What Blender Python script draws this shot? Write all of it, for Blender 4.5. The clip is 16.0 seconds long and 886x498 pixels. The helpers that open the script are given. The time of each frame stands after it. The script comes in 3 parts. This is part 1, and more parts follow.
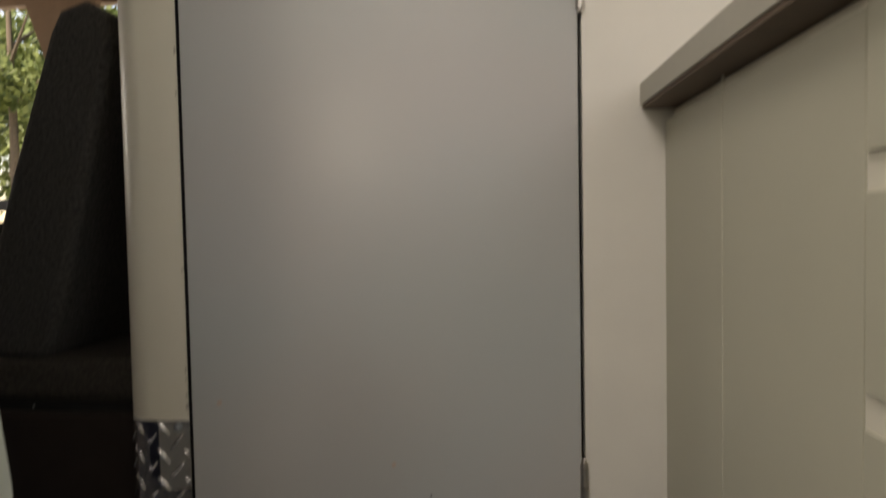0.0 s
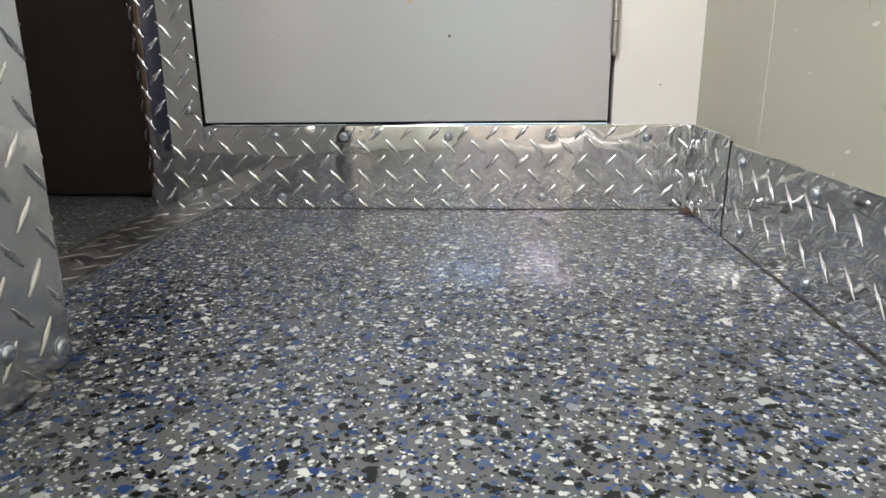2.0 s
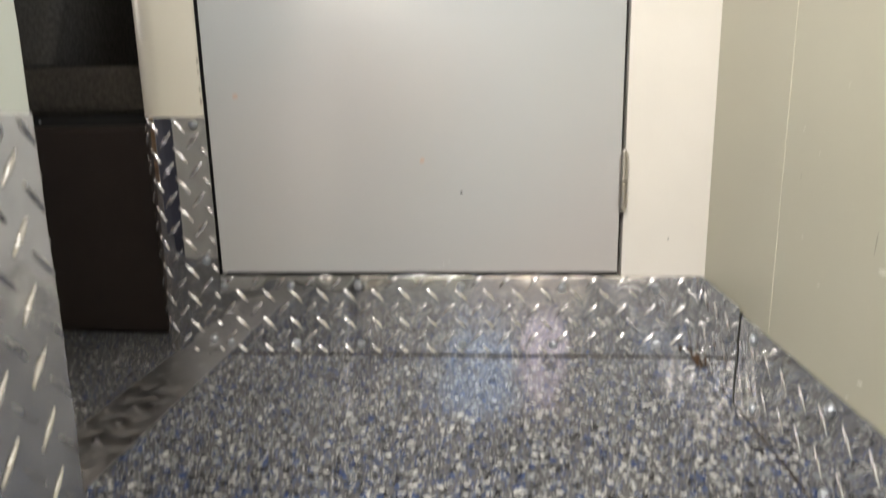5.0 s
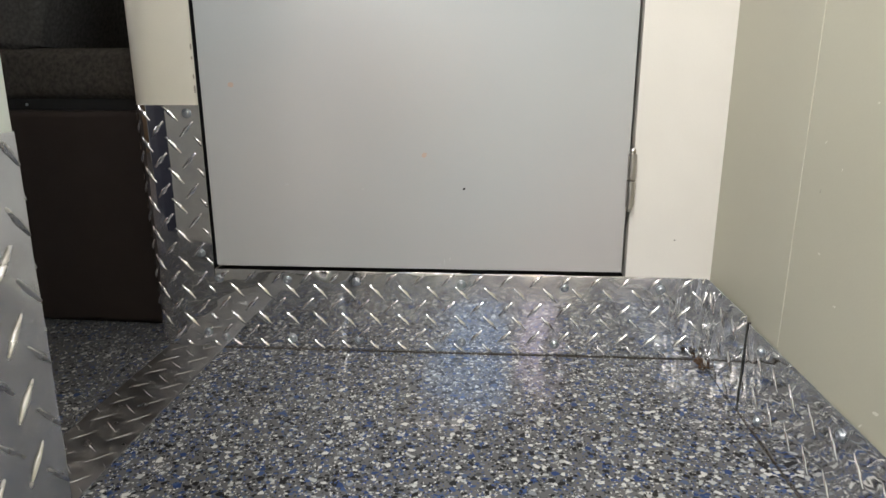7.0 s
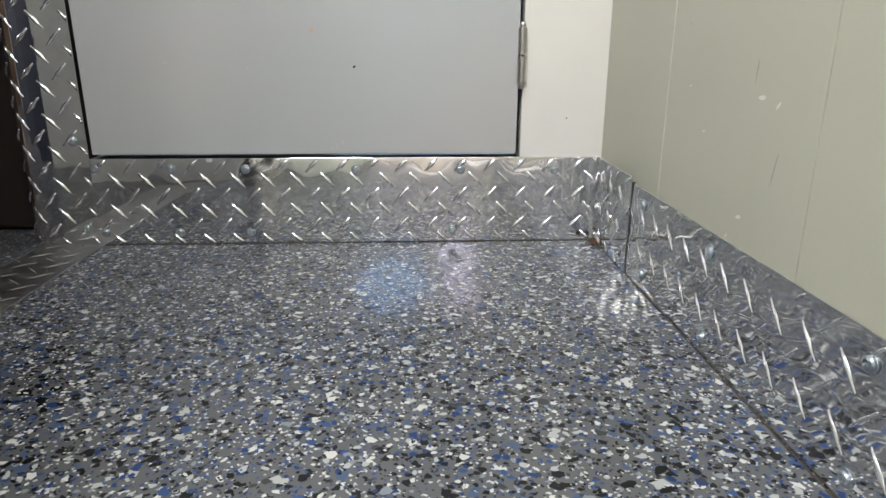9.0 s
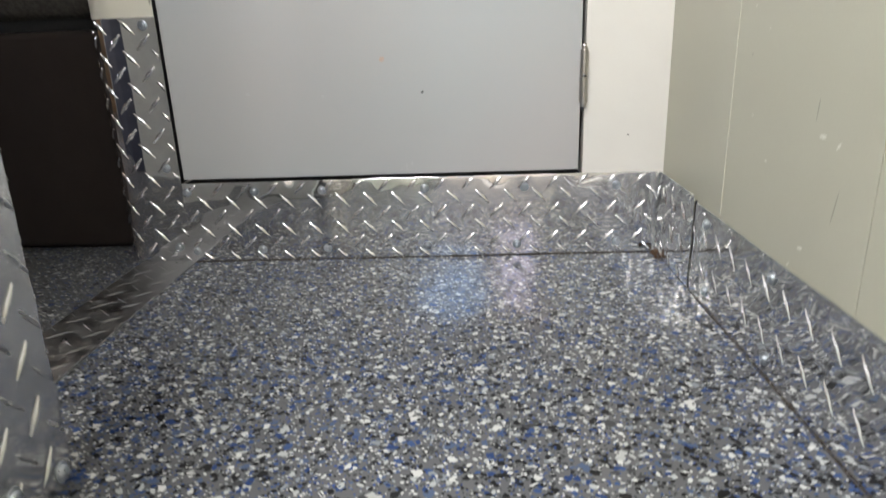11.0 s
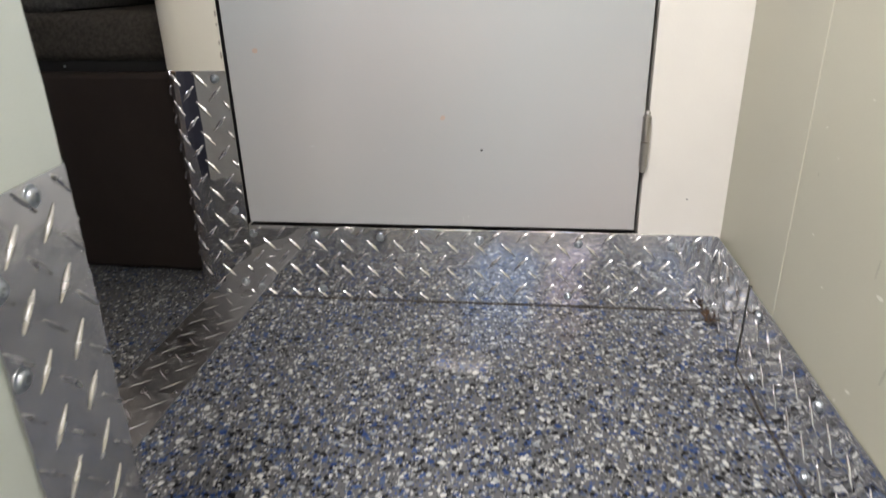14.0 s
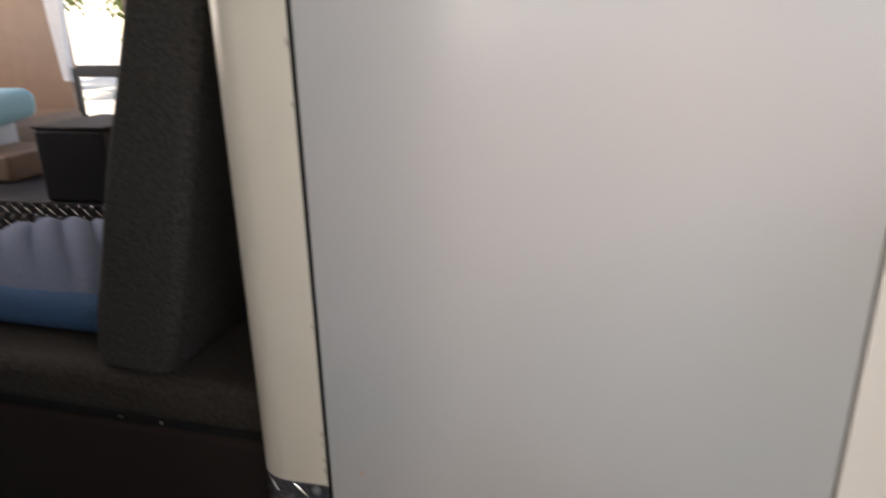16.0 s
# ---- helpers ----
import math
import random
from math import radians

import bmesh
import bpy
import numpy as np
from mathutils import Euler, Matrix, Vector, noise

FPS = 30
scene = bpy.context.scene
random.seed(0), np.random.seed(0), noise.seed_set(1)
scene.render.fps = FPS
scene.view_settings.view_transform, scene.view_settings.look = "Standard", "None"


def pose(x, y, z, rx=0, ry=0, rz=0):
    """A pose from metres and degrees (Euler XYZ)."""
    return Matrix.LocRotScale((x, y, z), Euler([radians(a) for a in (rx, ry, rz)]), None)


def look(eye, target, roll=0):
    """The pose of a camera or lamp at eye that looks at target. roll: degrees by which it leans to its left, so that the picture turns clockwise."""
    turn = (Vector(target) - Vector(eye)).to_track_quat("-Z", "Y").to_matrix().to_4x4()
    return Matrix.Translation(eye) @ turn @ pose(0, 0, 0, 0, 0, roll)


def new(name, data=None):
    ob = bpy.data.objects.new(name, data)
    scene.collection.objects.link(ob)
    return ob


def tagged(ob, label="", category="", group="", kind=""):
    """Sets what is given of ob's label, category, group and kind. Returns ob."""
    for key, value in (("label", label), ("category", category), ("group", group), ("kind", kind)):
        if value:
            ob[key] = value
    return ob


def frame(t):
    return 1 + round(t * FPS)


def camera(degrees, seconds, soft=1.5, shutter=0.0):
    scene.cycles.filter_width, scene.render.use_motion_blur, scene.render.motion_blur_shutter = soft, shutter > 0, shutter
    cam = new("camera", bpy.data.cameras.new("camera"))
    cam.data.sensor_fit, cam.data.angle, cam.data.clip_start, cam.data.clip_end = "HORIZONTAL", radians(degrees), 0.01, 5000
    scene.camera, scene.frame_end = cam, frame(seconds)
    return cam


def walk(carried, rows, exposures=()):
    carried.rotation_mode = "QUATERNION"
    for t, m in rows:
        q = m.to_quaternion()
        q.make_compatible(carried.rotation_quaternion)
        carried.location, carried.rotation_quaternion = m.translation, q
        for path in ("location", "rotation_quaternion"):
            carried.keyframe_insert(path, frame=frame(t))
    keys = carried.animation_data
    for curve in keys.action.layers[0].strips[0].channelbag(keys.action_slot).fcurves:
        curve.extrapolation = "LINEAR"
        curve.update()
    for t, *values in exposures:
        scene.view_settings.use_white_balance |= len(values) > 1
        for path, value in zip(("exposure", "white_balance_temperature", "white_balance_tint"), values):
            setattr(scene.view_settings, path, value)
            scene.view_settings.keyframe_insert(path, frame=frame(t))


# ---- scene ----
cam = camera(68.0, 16.0, shutter=0.45)
PATH = [
    (0, (0.471, -0.981, 0.667), (0.337, 1.01, 0.584), -1.1),
    (0.5, (0.452, -0.976, 0.544), (0.266, 0.985, 0.217), 0.6),
    (1, (0.439, -0.986, 0.345), (0.251, 0.972, -0.021), -1.3),
    (1.5, (0.433, -0.988, 0.239), (0.268, 0.949, -0.233), 0.1),
    (2, (0.441, -0.977, 0.22), (0.295, 0.938, -0.337), -0.8),
    (2.5, (0.438, -0.973, 0.212), (0.301, 0.937, -0.365), -0.3),
    (3, (0.434, -0.968, 0.212), (0.305, 0.945, -0.357), -0.2),
    (3.5, (0.436, -0.964, 0.218), (0.319, 0.954, -0.337), -0.5),
    (4, (0.434, -0.962, 0.224), (0.319, 0.957, -0.328), -0.3),
    (4.5, (0.417, -0.957, 0.281), (0.272, 0.965, -0.253), -0.5),
    (5, (0.428, -0.952, 0.377), (0.271, 0.995, -0.054), -1.2),
    (5.2, (0.432, -0.955, 0.41), (0.276, 1.006, 0.051), -1.4),
    (7.3, (0.406, -0.914, 0.413), (0.264, 0.996, -0.149), 0.1),
    (7.5, (0.401, -0.912, 0.418), (0.249, 0.991, -0.16), 0.0),
    (8, (0.417, -0.943, 0.376), (0.327, 0.98, -0.165), 0.3),
    (8.5, (0.454, -0.946, 0.315), (0.446, 0.982, -0.24), -0.8),
    (8.7, (0.46, -0.94, 0.28), (0.56, 0.986, -0.31), 0.3),
    (10.8, (0.435, -0.961, 0.303), (0.347, 0.94, -0.311), -2.5),
    (11, (0.444, -0.971, 0.333), (0.361, 0.926, -0.297), -2.1),
    (11.5, (0.445, -1.005, 0.409), (0.284, 0.885, -0.219), -0.7),
    (12, (0.444, -1.052, 0.483), (0.325, 0.868, -0.067), 0.1),
    (12.5, (0.459, -1.085, 0.549), (0.278, 0.842, 0.043), -1.3),
    (12.6, (0.453, -1.081, 0.549), (0.243, 0.846, 0.058), -2.0),
    (13, (0.449, -1.03, 0.519), (0.132, 0.844, -0.104), -3.4),
    (13.5, (0.439, -0.978, 0.499), (0.163, 0.822, -0.329), -3.2),
    (14, (0.442, -0.941, 0.494), (0.204, 0.885, -0.287), -1.4),
    (14.5, (0.406, -0.802, 0.595), (0.144, 1.06, -0.09), -1.1),
    (14.8, (0.349, -0.721, 0.718), (0.214, 1.124, -0.041), -2.3),
    (15.2, (0.358, -0.704, 0.836), (0.188, 1.11, 0.012), -4.2),
    (15.6, (0.355, -0.691, 0.902), (0.121, 1.138, 0.127), -1.9),
    (16, (0.327, -0.682, 0.948), (-0.1, 1.163, 0.307), -1.1),
]
EXPOSURES = [(0, 0.88, 7900, 14), (0.5, 1.48, 7600, 13), (1.0, 2.04, 7000, 12), (1.5, 2.52, 6600, 10), (2.5, 2.68, 6600, 10), (3.5, 2.71, 6600, 11), (5.0, 2.68, 7200, 13), (7.5, 2.54, 6700, 11),
             (8.5, 2.54, 6500, 10), (11.0, 2.66, 6600, 11), (12.0, 2.53, 7000, 15), (12.5, 2.34, 7000, 16), (13.0, 2.2, 6900, 15), (13.5, 2.48, 6900, 15), (14.0, 2.64, 6800, 15), (14.5, 2.55, 6900, 16), (15.0, 2.08, 7100, 16), (15.5, 1.82, 7100, 17), (16.0, 1.91, 7000, 19)]
walk(cam, [(t, look(eye, target, roll)) for t, eye, target, roll in PATH], EXPOSURES)

# ---- world and light ----
world = bpy.data.worlds.new("world")
scene.world = world
world.use_nodes = True
wn = world.node_tree
sky = wn.nodes.new("ShaderNodeTexSky")
sky.sky_type, sky.sun_disc = "NISHITA", False
sky.sun_elevation, sky.sun_rotation = radians(48), radians(-60)
wn.links.new(sky.outputs[0], wn.nodes["Background"].inputs[0])
wn.nodes["Background"].inputs[1].default_value = 0.12
sun = new("sun", bpy.data.lights.new("sun", "SUN"))
sun.data.energy, sun.data.angle, sun.data.color = 5.0, radians(0.5), (1.0, 0.94, 0.85)
sun.matrix_world = look((-1.5, -4.0, 4.5), (0, 0, 0))


def area_lamp(name, eye, target, w, h, watts, colour):
    lamp = new(name, bpy.data.lights.new(name, "AREA"))
    lamp.data.shape, lamp.data.size, lamp.data.size_y = "RECTANGLE", w, h
    lamp.data.energy, lamp.data.color = watts, colour
    lamp.matrix_world = look(eye, target)
    return lamp


area_lamp("daylight_rear", (0.34, -2.76, 1.35), (0.30, 0, 1.0), 0.5, 0.8, 0.18, (0.66, 0.82, 1.0))
area_lamp("daylight_rear_narrow", (-0.29, -2.76, 1.18), (-0.2, 0, 1.0), 0.26, 0.54, 1.6, (1.0, 0.96, 0.86))
# Added salmon lamp, standing in for a sunlit curtain mirrored in plate and floor.
area_lamp("salmon_reflection_lamp", (0.745, -2.76, 1.17), (0.66, 0, 0.9), 0.20, 0.65, 0.20, (1.0, 0.68, 0.60))
# Unseen side fill, added to brighten the end panel's face.
area_lamp("fill_kitchen", (1.38, -1.5, 1.41), (0, -1.5, 0.9), 1.1, 0.6, 2.2, (0.96, 0.98, 1.0))
# Unseen left fill, added to set how bright the cabinet fronts are.
area_lamp("fill_lounge", (-1.72, -2.2, 1.30), (0.7, -0.4, 0.5), 1.0, 0.7, 3.9, (1.0, 0.97, 0.92))
# Overhead fill, added and placed to balance left and right brightness.
area_lamp("fill_roof", (0.04, -1.32, 1.965), (0.2, -1.05, 0), 0.6, 0.6, 8.6, (0.97, 0.98, 1.0))
area_lamp("daylight_cab", (-2.88, 1.0, 1.25), (0, 0.6, 0.7), 1.4, 0.7, 5.0, (1.0, 0.95, 0.90))


# ---- materials ----
def material(name, colour, rough=0.5, metal=0.0, vary=0.06, scale=30.0, bump=0.0, bump_scale=400.0, coat=0.0, colour2=None, spec=0.5, detail=6):
    m = bpy.data.materials.new(name)
    m.use_nodes = True
    nt = m.node_tree
    b = nt.nodes["Principled BSDF"]
    b.inputs["Roughness"].default_value, b.inputs["Metallic"].default_value = rough, metal
    b.inputs["Coat Weight"].default_value, b.inputs["Coat Roughness"].default_value = coat, 0.08
    b.inputs["Specular IOR Level"].default_value = spec
    tc = nt.nodes.new("ShaderNodeTexCoord")
    n = nt.nodes.new("ShaderNodeTexNoise")
    n.inputs["Scale"].default_value, n.inputs["Detail"].default_value = scale, detail
    nt.links.new(tc.outputs["Object"], n.inputs["Vector"])
    ramp = nt.nodes.new("ShaderNodeValToRGB")
    c2 = colour2 or tuple(min(1, c * (1 + vary)) for c in colour)
    c1 = colour if colour2 else tuple(c * (1 - vary) for c in colour)
    ramp.color_ramp.interpolation = "EASE"
    ramp.color_ramp.elements[0].position, ramp.color_ramp.elements[1].position = 0.28, 0.72
    ramp.color_ramp.elements[0].color, ramp.color_ramp.elements[1].color = (*c1, 1), (*c2, 1)
    fine = nt.nodes.new("ShaderNodeTexNoise")
    fine.inputs["Scale"].default_value, fine.inputs["Detail"].default_value = max(700.0, scale * 6), 2
    nt.links.new(tc.outputs["Object"], fine.inputs["Vector"])
    both = nt.nodes.new("ShaderNodeMix")
    both.inputs[0].default_value = 0.45
    nt.links.new(n.outputs["Fac"], both.inputs[2])
    nt.links.new(fine.outputs["Fac"], both.inputs[3])
    nt.links.new(both.outputs[0], ramp.inputs[0])
    nt.links.new(ramp.outputs[0], b.inputs["Base Color"])
    mr = nt.nodes.new("ShaderNodeMapRange")
    mr.inputs["To Min"].default_value, mr.inputs["To Max"].default_value = max(0.02, rough * 0.85), min(1, rough * 1.15)
    nt.links.new(n.outputs["Fac"], mr.inputs["Value"])
    nt.links.new(mr.outputs[0], b.inputs["Roughness"])
    if bump:
        n2 = nt.nodes.new("ShaderNodeTexNoise")
        n2.inputs["Scale"].default_value, n2.inputs["Detail"].default_value = bump_scale, 4
        nt.links.new(tc.outputs["Object"], n2.inputs["Vector"])
        bp = nt.nodes.new("ShaderNodeBump")
        bp.inputs["Strength"].default_value, bp.inputs["Distance"].default_value = bump, 0.002
        nt.links.new(n2.outputs["Fac"], bp.inputs["Height"])
        nt.links.new(bp.outputs[0], b.inputs["Normal"])
    return m


def floor_material():
    """Grey epoxy with scattered white, black and blue flakes under a clear coat."""
    m = bpy.data.materials.new("flake_epoxy")
    m.use_nodes = True
    nt = m.node_tree
    L = nt.links.new
    b = nt.nodes["Principled BSDF"]
    tc = nt.nodes.new("ShaderNodeTexCoord")
    warp = nt.nodes.new("ShaderNodeTexNoise")
    warp.inputs["Scale"].default_value = 420
    L(tc.outputs["Object"], warp.inputs["Vector"])
    ma = nt.nodes.new("ShaderNodeMixRGB")
    ma.blend_type, ma.inputs[0].default_value = "ADD", 0.0012
    L(tc.outputs["Object"], ma.inputs[1])
    L(warp.outputs["Color"], ma.inputs[2])
    grey = nt.nodes.new("ShaderNodeTexNoise")
    grey.inputs["Scale"].default_value, grey.inputs["Detail"].default_value = 14, 5
    L(tc.outputs["Object"], grey.inputs["Vector"])
    base = nt.nodes.new("ShaderNodeValToRGB")
    base.color_ramp.elements[0].color, base.color_ramp.elements[1].color = (0.080, 0.084, 0.088, 1), (0.112, 0.114, 0.116, 1)
    L(grey.outputs["Fac"], base.inputs[0])
    col = base.outputs[0]

    def layer(col, scale, off, stops):
        """One size of flake: a share of the cells of a Voronoi pattern, each in one of the stops' colours, the rest clear."""
        mp = nt.nodes.new("ShaderNodeMapping")
        mp.inputs["Location"].default_value = off
        mp.inputs["Rotation"].default_value = (0, 0, off[0])
        L(ma.outputs[0], mp.inputs["Vector"])
        v = nt.nodes.new("ShaderNodeTexVoronoi")
        v.voronoi_dimensions = "2D"
        v.inputs["Scale"].default_value = scale
        L(mp.outputs[0], v.inputs["Vector"])
        sep = nt.nodes.new("ShaderNodeSeparateColor")
        L(v.outputs["Color"], sep.inputs[0])
        ramp = nt.nodes.new("ShaderNodeValToRGB")
        ramp.color_ramp.interpolation = "CONSTANT"
        els = ramp.color_ramp.elements
        els[0].color = (*stops[0][1], 1)
        els[1].position, els[1].color = stops[1][0], (*stops[1][1], 1)
        for p, c in stops[2:]:
            els.new(p).color = (*c, 1)
        L(sep.outputs[0], ramp.inputs[0])
        lt = nt.nodes.new("ShaderNodeMath")
        lt.operation = "LESS_THAN"
        lt.inputs[1].default_value = stops[-1][0]
        L(sep.outputs[0], lt.inputs[0])
        near = nt.nodes.new("ShaderNodeMath")
        near.operation, near.inputs[1].default_value = "LESS_THAN", 0.8
        L(v.outputs["Distance"], near.inputs[0])
        deep = nt.nodes.new("ShaderNodeMapRange")
        deep.inputs["From Max"].default_value = 0.5
        deep.inputs["To Min"].default_value, deep.inputs["To Max"].default_value = 0.55, 1.0
        L(sep.outputs[1], deep.inputs["Value"])
        seen = nt.nodes.new("ShaderNodeMath")
        seen.operation = "MULTIPLY"
        L(deep.outputs[0], seen.inputs[0])
        L(near.outputs[0], seen.inputs[1])
        both = nt.nodes.new("ShaderNodeMath")
        both.operation = "MULTIPLY"
        L(lt.outputs[0], both.inputs[0])
        L(seen.outputs[0], both.inputs[1])
        mix = nt.nodes.new("ShaderNodeMixRGB")
        L(both.outputs[0], mix.inputs[0])
        L(col, mix.inputs[1])
        L(ramp.outputs[0], mix.inputs[2])
        return mix.outputs[0]

    white, black, blue, pale, g = (0.5, 0.5, 0.48), (0.006, 0.006, 0.007), (0.03, 0.06, 0.2), (0.33, 0.35, 0.37), (0.2, 0.2, 0.2)
    col = layer(col, 620, (4.1, 0.3, 0), [(0, white), (0.03, black), (0.07, blue), (0.09, pale), (0.10, g)])
    col = layer(col, 400, (0.3, 0.1, 0), [(0, white), (0.02, black), (0.05, blue), (0.07, pale), (0.08, g)])
    L(col, b.inputs["Base Color"])
    epoxy_gloss(nt, b, tc)
    return m


def epoxy_gloss(nt, b, tc):
    """The clear coat over the floor: glossy, with a slow ripple."""
    b.inputs["Roughness"].default_value = 0.4
    b.inputs["Coat Weight"].default_value, b.inputs["Coat Roughness"].default_value = 0.55, 0.10
    b.inputs["Specular IOR Level"].default_value, b.inputs["Coat IOR"].default_value = 0.1, 1.5
    wave = nt.nodes.new("ShaderNodeTexNoise")
    wave.inputs["Scale"].default_value, wave.inputs["Detail"].default_value = 60, 3
    nt.links.new(tc.outputs["Object"], wave.inputs["Vector"])
    bp = nt.nodes.new("ShaderNodeBump")
    bp.inputs["Strength"].default_value, bp.inputs["Distance"].default_value = 0.12, 0.004
    nt.links.new(wave.outputs["Fac"], bp.inputs["Height"])
    nt.links.new(bp.outputs[0], b.inputs["Coat Normal"])


def flake_material():
    """Thin paint chips under the clear coat: white, pale, black, charcoal and blue, one colour to a chip."""
    m = bpy.data.materials.new("paint_chips")
    m.use_nodes = True
    nt = m.node_tree
    b = nt.nodes["Principled BSDF"]
    geo = nt.nodes.new("ShaderNodeNewGeometry")
    ramp = nt.nodes.new("ShaderNodeValToRGB")
    ramp.color_ramp.interpolation = "CONSTANT"
    els = ramp.color_ramp.elements
    stops = ((0.0, (0.52, 0.52, 0.50)), (0.14, (0.36, 0.37, 0.36)), (0.25, (0.20, 0.22, 0.24)), (0.29, (0.003, 0.003, 0.004)), (0.55, (0.005, 0.005, 0.006)),
             (0.66, (0.012, 0.038, 0.13)), (0.77, (0.03, 0.065, 0.17)), (0.86, (0.06, 0.09, 0.16)), (0.93, (0.04, 0.042, 0.045)))
    els[0].color = (*stops[0][1], 1)
    els[1].position, els[1].color = stops[1][0], (*stops[1][1], 1)
    for p, c in stops[2:]:
        els.new(p).color = (*c, 1)
    nt.links.new(geo.outputs["Random Per Island"], ramp.inputs[0])
    nt.links.new(ramp.outputs[0], b.inputs["Base Color"])
    epoxy_gloss(nt, b, nt.nodes.new("ShaderNodeTexCoord"))
    return m


def tread_material(name, tone=0.8, rough=0.08, dent=0.3):
    """Bright rolled aluminium, a little dished and scuffed."""
    m = bpy.data.materials.new(name)
    m.use_nodes = True
    nt = m.node_tree
    L = nt.links.new
    b = nt.nodes["Principled BSDF"]
    b.inputs["Metallic"].default_value = 1
    tc = nt.nodes.new("ShaderNodeTexCoord")
    scuff = nt.nodes.new("ShaderNodeTexNoise")
    scuff.inputs["Scale"].default_value, scuff.inputs["Detail"].default_value = 45, 8
    L(tc.outputs["Object"], scuff.inputs["Vector"])
    ramp = nt.nodes.new("ShaderNodeValToRGB")
    ramp.color_ramp.elements[0].position, ramp.color_ramp.elements[1].position = 0.3, 0.7
    ramp.color_ramp.elements[0].color = (tone * 0.86, tone * 0.86, tone * 0.87, 1)
    ramp.color_ramp.elements[1].color = (tone, tone, tone, 1)
    L(scuff.outputs["Fac"], ramp.inputs[0])
    L(ramp.outputs[0], b.inputs["Base Color"])
    mr = nt.nodes.new("ShaderNodeMapRange")
    mr.inputs["From Min"].default_value, mr.inputs["From Max"].default_value = 0.3, 0.75
    mr.inputs["To Min"].default_value, mr.inputs["To Max"].default_value = rough * 0.7, rough * 1.35
    L(scuff.outputs["Fac"], mr.inputs["Value"])
    L(mr.outputs[0], b.inputs["Roughness"])
    dish = nt.nodes.new("ShaderNodeTexNoise")
    dish.inputs["Scale"].default_value, dish.inputs["Detail"].default_value = 22, 2
    L(tc.outputs["Object"], dish.inputs["Vector"])
    bp = nt.nodes.new("ShaderNodeBump")
    bp.inputs["Strength"].default_value, bp.inputs["Distance"].default_value = dent, 0.003
    L(dish.outputs["Fac"], bp.inputs["Height"])
    L(bp.outputs[0], b.inputs["Normal"])
    return m


def fabric(name, c1, c2, scale=700.0):
    return material(name, c1, 0.95, colour2=c2, scale=170, bump=0.9, bump_scale=scale, spec=0.2)


M_FLOOR = floor_material()
M_FLAKE = flake_material()
M_TREAD = tread_material("bright_tread_plate", 0.94, 0.05, 0.10)
M_LUG = tread_material("polished_lug", 0.93, 0.2, 0.0)
M_LUG_DULL = tread_material("dull_lug", 0.66, 0.26, 0.0)
M_SILL = tread_material("worn_floor_tread_plate", 0.40, 0.38, 0.08)
M_SILL_LUG = tread_material("worn_floor_lug", 0.38, 0.40, 0.0)
M_PARTITION = material("pale_grey_partition", (0.38, 0.385, 0.36), 0.6, vary=0.08, scale=8)
# Very dark, so that the post guard mirrors a navy band.
M_NAVY = material("dark_navy_lining", (0.013, 0.017, 0.036), 0.6, vary=0.2, scale=12)
M_TREAD_DULL = tread_material("scuffed_tread_plate", 0.74, 0.17)
M_DOOR = material("silver_grey_laminate", (0.415, 0.447, 0.45), 0.34, colour2=(0.465, 0.447, 0.435), scale=3.0, bump=0.05, bump_scale=900, detail=0.5, coat=0.3)
M_DOOR.node_tree.nodes["Principled BSDF"].inputs["Coat Roughness"].default_value = 0.2
M_CREAM = material("cream_paint", (0.69, 0.66, 0.56), 0.33, vary=0.03, scale=12, bump=0.08, bump_scale=300)
M_WHITE = material("off_white_paint", (0.74, 0.715, 0.66), 0.35, vary=0.03, scale=12, bump=0.08, bump_scale=300)
M_CABINET = material("grey_beige_laminate", (0.455, 0.445, 0.355), 0.38, vary=0.03, scale=8, bump=0.06, bump_scale=500)
M_COUNTER = material("grey_counter_laminate", (0.40, 0.385, 0.33), 0.4, vary=0.05, scale=60)
M_DRAWER_BACK = material("tan_drawer_lining", (0.42, 0.36, 0.25), 0.6, vary=0.1, scale=30)
M_COUNTER_UNDER = material("raw_brown_board", (0.16, 0.115, 0.085), 0.7, vary=0.2, scale=60)
M_PANEL = material("pale_cream_panel_paint", (0.69, 0.76, 0.725), 0.35, vary=0.03, scale=10, bump=0.08, bump_scale=250)
# Near black: the shade in open gaps as a colour; nicks and joint too.
M_DARK = material("gap_shade_and_nick_black", (0.01, 0.01, 0.01), 0.8)
M_BROWN = material("dark_brown_vinyl", (0.035, 0.027, 0.024), 0.48, vary=0.12, scale=25, bump=0.25, bump_scale=600, spec=0.2)
M_SEAT = fabric("charcoal_seat_cloth", (0.026, 0.023, 0.020), (0.085, 0.076, 0.066))
M_BACK = fabric("grey_backrest_cloth", (0.030, 0.029, 0.027), (0.103, 0.100, 0.095))
M_CUSHION = fabric("striped_blue_cotton", (0.2, 0.25, 0.38), (0.27, 0.32, 0.44))
M_CUSHION_SIDE = fabric("plain_blue_cotton", (0.07, 0.15, 0.3), (0.1, 0.2, 0.38))
M_STEEL = material("brushed_steel", (0.55, 0.52, 0.49), 0.33, 1.0, vary=0.1, scale=80, bump=0.1)
M_ZINC = material("zinc_screw", (0.5, 0.54, 0.58), 0.29, 1.0, vary=0.15, scale=300)
M_TRIM = material("brown_pillar_trim", (0.28, 0.185, 0.12), 0.55, vary=0.12, scale=20, bump=0.2)
M_BLACK = material("black_plastic", (0.015, 0.015, 0.017), 0.45, vary=0.15)
M_CLOTH_BLUE = fabric("pale_blue_cloth", (0.36, 0.68, 0.82), (0.46, 0.76, 0.88), 300)
